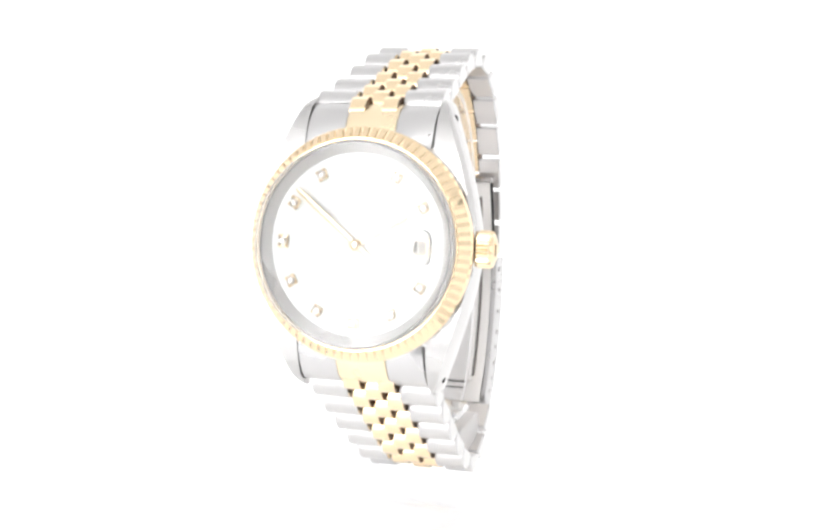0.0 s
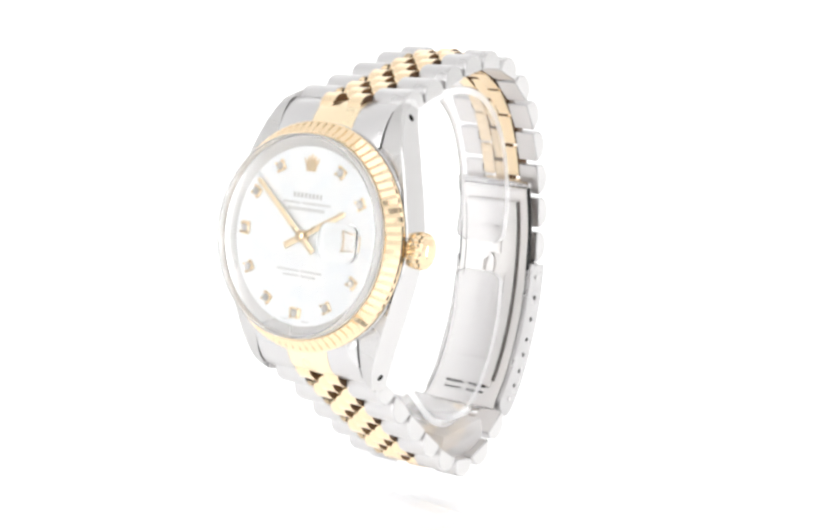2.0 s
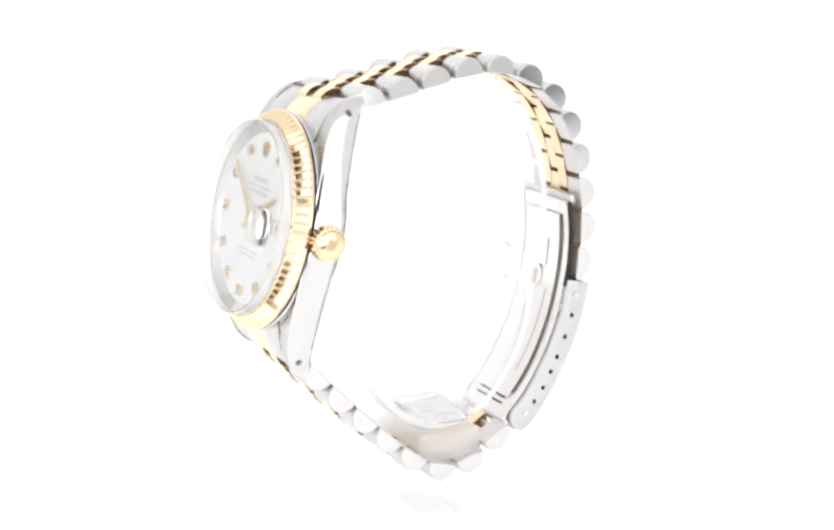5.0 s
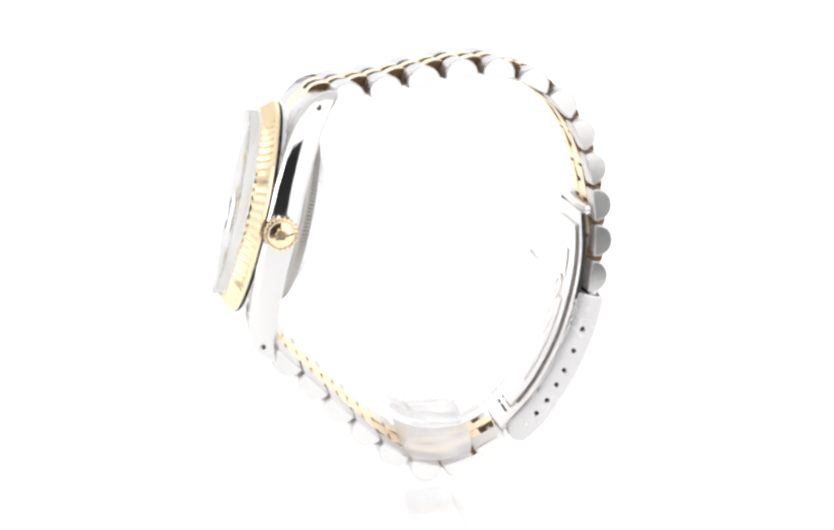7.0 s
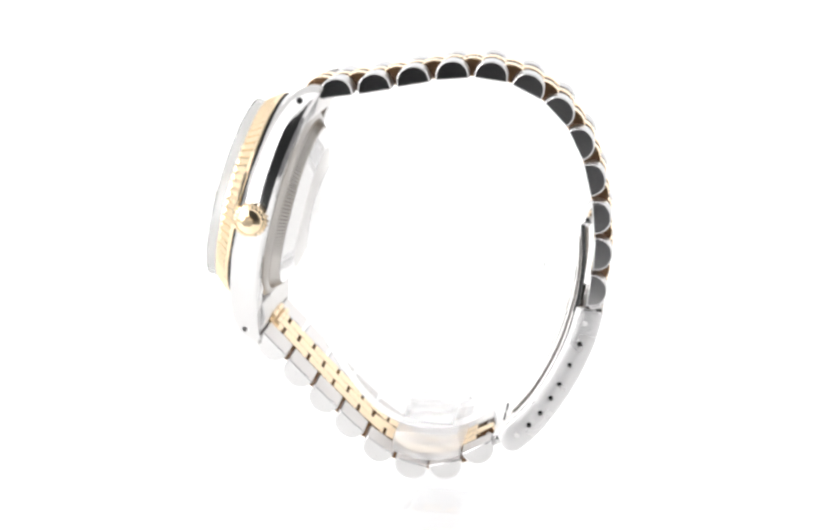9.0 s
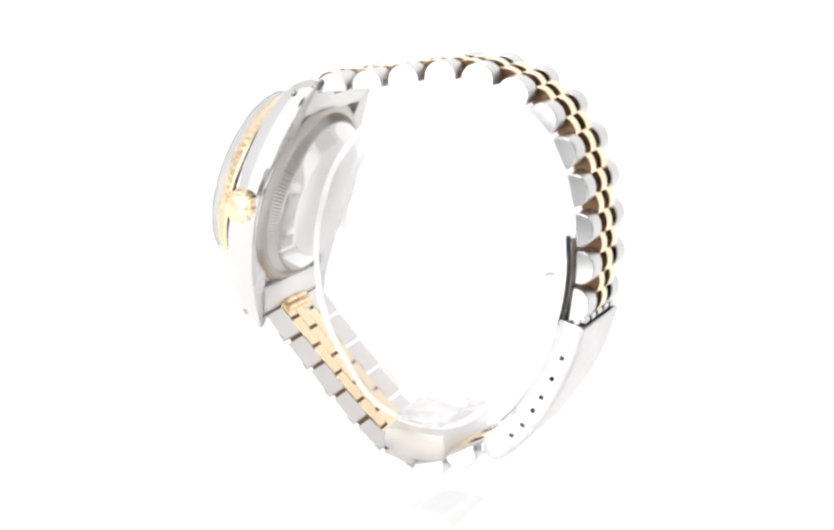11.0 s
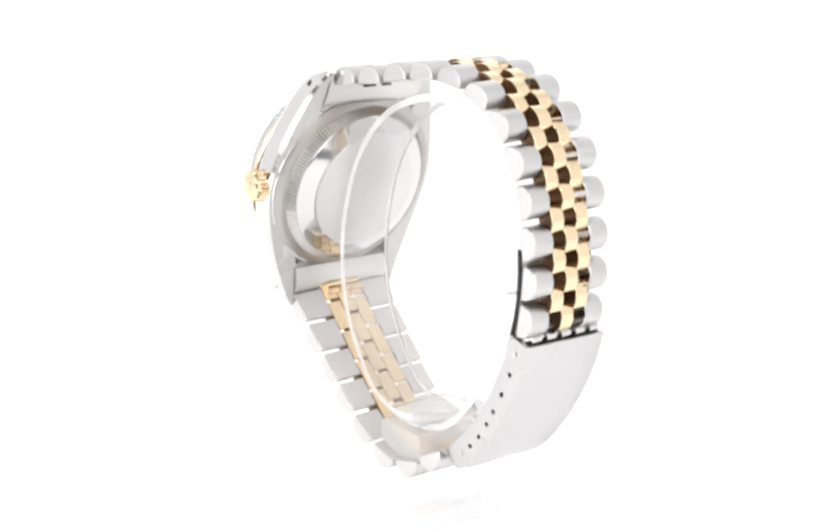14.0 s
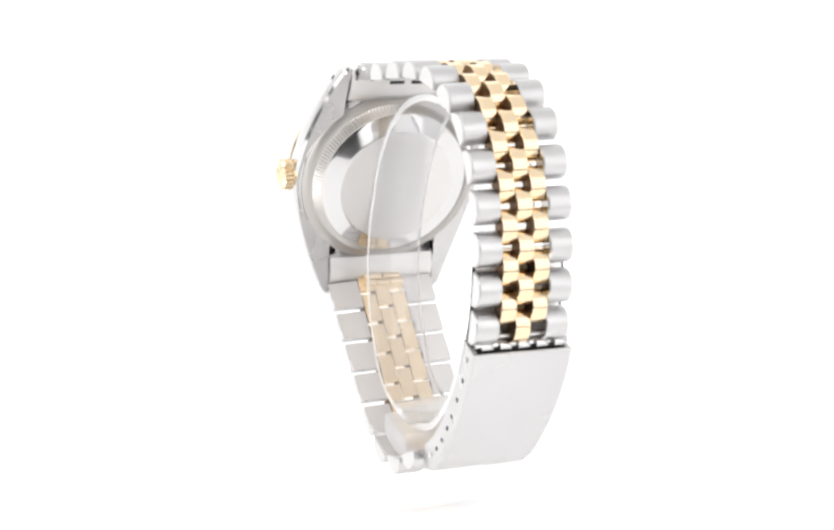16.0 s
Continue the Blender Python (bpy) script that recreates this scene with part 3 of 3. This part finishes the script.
def build_clasp():
    mid = spline([(26.2, -77.5), (24.7, -83.2), (21.6, -90.1), (16.9, -97.1), (12.6, -101.0)], 0.5)

    def shifted(path, d, tip=0.0):
        out = []
        for i, p in enumerate(path):
            a, b = path[max(0, i - 1)], path[min(len(path) - 1, i + 1)]
            t = (b - a).normalized()
            out.append(p + Vector((-t.y, t.x)) * d * roundness(path, i, tip))
        return out
    lo, hi = -7.85, 8.15
    # the shell: outer plate and two side cheeks with adjustment holes
    cover = part("clasp_cover", ribbon(shifted(mid, 1.98, 2.0), 0.5, lo, hi, SATIN, "clasp_cover", 0.15), WATCH, label="brushed steel folding clasp cover")
    for y0, y1 in ((lo - 0.01, lo + 0.8), (hi - 0.8, hi + 0.01)):
        me = ribbon(shifted(mid, -0.05, 2.0), 4.4, y0, y1, SATIN, "clasp_cheek", 0.15, 0, 2.0)
        cutters = []
        for x, z in HOLES:
            c = Vector((x, mid_y(x, z), z + FLOOR)) + SIDE * (y0 + y1) / 2
            m = Matrix.Translation(c) @ SIDE.to_track_quat("Z", "Y").to_matrix().to_4x4()
            cutters.append(cylinder(bmesh.new(), m, 0.42, 3, 14))
        part("clasp_cheek", cut(me, cutters), cover, label="steel clasp side with six pin holes")
    # added black plate for the shade inside, so that the holes look into the dark
    part("clasp_hollow_shade", ribbon(shifted(mid[:-5], 0.75), 1.1, lo + 1.3, hi - 1.3, GAP_SHADE, "clasp_hollow_shade"), cover, label="black plate as the shaded hollow of clasp")
    part("clasp_floor", ribbon(shifted(mid[:-3], -1.0), 0.5, lo + 0.95, hi - 0.95, INSIDE, "clasp_floor"), cover, label="steel inside plate of clasp")
    # rivets
    for x, z in ((25.5, -79.7), (15.0, -99.0)):
        for y in (lo - 0.05, hi + 0.05):
            c = Vector((x, mid_y(x, z), z + FLOOR)) + SIDE * y
            m = Matrix.Translation(c) @ SIDE.to_track_quat("Z", "Y").to_matrix().to_4x4()
            part("rivet", finish(cylinder(bmesh.new(), m, 0.45, 0.3, 16), "rivet", STEEL), cover)
    # folded blades inside the bracelet
    inner = spline([(24.6, -63.6), (24.9, -70.0), (24.0, -77.0), (21.6, -85.0), (17.3, -93.0), (11.2, -99.9)], 1.2)
    blade = part("clasp_blade", ribbon(inner, 0.8, lo + 0.95, hi - 0.95, [BLADE, STEEL], "clasp_blade", 0.12, 1), WATCH, label="steel folding blade inside clasp")
    top = [p for p in inner if p.y > -78.2]
    # black strips draw the shaded gap between the folded plates
    for y0 in (lo + 0.62, hi - 0.92):
        part("blade_edge", ribbon(top, 0.7, y0, y0 + 0.3, GAP_SHADE, "blade_edge", 0.05), blade, label="black strip as the shaded gap in folded blade edge")
    part("inner_blade", ribbon(shifted(inner[2:-3], -0.75), 0.55, -4.9, 5.7, [BLADE, STEEL], "inner_blade", 0.12, 1), blade, label="narrower steel blade")
    n = len(inner)
    for a, b, w in ((int(n * 0.18), int(n * 0.33), 2.2), (int(n * 0.4), int(n * 0.8), 3.4)):
        part("blade_panel", ribbon(shifted(inner[a:b], -1.15), 0.45, 0.4 - w, 0.4 + w, [BLADE, STEEL], "blade_panel", 0.1, 1), blade, label="embossed panel of blade")
    # dark ribbons that paint the shaded slits beside the inner blade
    for a, b, y in ((2, n - 4, -5.15), (3, int(n * 0.45), 5.9), (int(n * 0.45), int(n * 0.62), 4.35)):
        part("blade_seam", ribbon(shifted(inner[a:b], -0.55), 0.35, y - 0.13, y + 0.13, GROOVE, "blade_seam"), blade, label="dark ribbon as the shaded slit along blade")
    for f, y0, y1 in ((0.74, -2.8, 3.6), (0.41, -3.0, 3.8)):
        k = int(n * f)
        part("blade_seam", ribbon(shifted(inner[k:k + 2], -1.0)[:2], 0.55, y0, y1, BLADE, "blade_fold", 0.05), blade, label="fold line across blade")
    # pressed ovals, plain
    for f, y, r in ((0.36, 0.5, 1.7), (0.52, 0.4, 2.0)):
        k = int(n * f)
        p, t = shifted(inner, -1.3)[k], (inner[k + 1] - inner[k - 1]).normalized()
        c = Vector((p.x, mid_y(p.x, p.y), p.y + FLOOR)) + SIDE * y
        along = Vector((t.x, 0, t.y))
        m = Matrix.Translation(c) @ Matrix((( *along, 0), (*SIDE, 0), (*along.cross(SIDE), 0), (0, 0, 0, 1))).transposed()
        bm = lathe(bmesh.new(), [(r - 0.6, -0.3), (r - 0.5, 0.06), (r - 0.25, 0.14), (r, 0.06), (r + 0.1, -0.3)], 32, close="loop")
        bmesh.ops.scale(bm, vec=(1.35, 0.8, 1), verts=bm.verts)
        bmesh.ops.transform(bm, matrix=m, verts=bm.verts)
        part("pressed_oval", finish(bm, "pressed_oval", BLADE, 60), blade, label="plain pressed oval on blade")
    # slots are not cut: black bars show their shade
    for k, thin in ((-4, 0.4), (-3, 0.25)):
        p = shifted(inner, -0.5)[k]
        for y in (-2.2, 2.6):
            c = Vector((p.x, mid_y(p.x, p.y), p.y + FLOOR)) + SIDE * y
            bm = bmesh.new()
            bmesh.ops.create_cube(bm, size=1, matrix=Matrix.Translation(c) @ SIDE.to_track_quat("Y", "Z").to_matrix().to_4x4() @ Matrix.Diagonal((thin, 3.4, thin, 1)))
            part("blade_slot", finish(bm, "blade_slot", GAP_SHADE), blade, label="black bar as the shaded slot in blade")
    # knuckles where the cover meets the last links
    for y in (-5.6, -2.6, 0.4, 3.4, 6.4):
        c = Vector((27.2, mid_y(27.2, -77.2), FLOOR - 77.2)) + SIDE * y
        m = Matrix.Translation(c) @ SIDE.to_track_quat("Z", "Y").to_matrix().to_4x4()
        part("hinge_knuckle", finish(cylinder(bmesh.new(), m, 0.72, 1.9, 16), "hinge_knuckle", STEEL, 40, 0.1), cover)
    # hinge pins
    for x, z, r in ((25.3, -63.2, 0.75), (26.6, -77.2, 0.6), (11.6, -100.4, 0.7)):
        c = Vector((x, mid_y(x, z), z + FLOOR)) + SIDE * 0.4
        m = Matrix.Translation(c) @ SIDE.to_track_quat("Z", "Y").to_matrix().to_4x4()
        part("hinge_pin", finish(cylinder(bmesh.new(), m, r, 15.2, 16), "hinge_pin", STEEL, 40, 0.1), blade)


build_case()
build_bezel()
build_dial()
build_crystal()
build_crown()
build_back()
build_end_links()
build_bracelet()
build_clasp()

# ---------------------------------------------------------------- clear stand
STAND = new("watch_stand")
tagged(STAND, "clear acrylic C-shaped stand holding the watch", "display stand")


def build_stand():
    ring = spline([(18.6, -72.5), (20.6, -66), (20.4, -58), (18.0, -51), (13.0, -46), (6, -43.9), (-2, -44.6), (-10, -48.6), (-16.0, -56), (-19.0, -65), (-19.1, -74),
                   (-17.0, -82.5), (-12.5, -90), (-7, -96), (0, -98.6), (7, -97.5), (12.5, -92.5), (16.5, -85.5), (18.3, -77.6)], 0.6)
    c = part("ring", ribbon(ring, 1.4, -4.9, 4.6, [ACRYLIC, FROST], "ring", 0.15, 1, 0.0, 1.8, -0.06), STAND, label="bent clear acrylic band")
    c.visible_shadow = False
    # foot, upright and block in one bent piece
    b0, b1, f1 = FLOOR - 102.9, FLOOR - 98.9, FLOOR - 113.5
    side = [(-5.6, 0.0), (12.4, 0.0), (12.4, b0 - 0.1), (11.5, b0 - 0.1), (11.5, f1), (-5.6, f1)]
    bm = prism(bmesh.new(), side, -5.2, 4.6)
    b = part("base", finish(bm, "base", CLEAR, 30, 0.15), STAND, pose(0, 0, 0, 0, 0, 90), "clear bent acrylic base with a rectangular foot")
    b.visible_shadow = False
    # milky block under the band, stepped at the top
    ends = [(-5.6, b0 + 0.4), (-3.0, b0 - 0.6), (0.2, b0 - 1.0), (3.4, b0 - 0.7), (5.8, b0 + 0.3), (5.9, b0 + 2.2), (5.4, b1), (-5.0, b1), (-5.5, b0 + 2.2)]
    k = part("block", finish(prism(bmesh.new(), ends, -6.6, 12.4), "block", MILKY, 30, 0.35), STAND, label="milky clear acrylic block under band")
    k.visible_shadow = False
    step = [(-4.2, b1 + 1.15), (4.6, b1 + 1.15), (4.0, b1 + 2.4), (-3.6, b1 + 2.4)]
    k = part("rib", finish(prism(bmesh.new(), step, -5.6, 6.6), "rib", THIN, 30, 0.3), STAND, label="low acrylic rib inside band")
    k.visible_shadow = False


build_stand()


# ---------------------------------------------------------------- motion of the turntable
def motions():
    for thing in (WATCH, STAND):
        walk(thing, [(t, pose(0, 0, 0, 0, 0, 70.06 - 8.757 * t)) for t in np.linspace(0, 16, 17)])


motions()
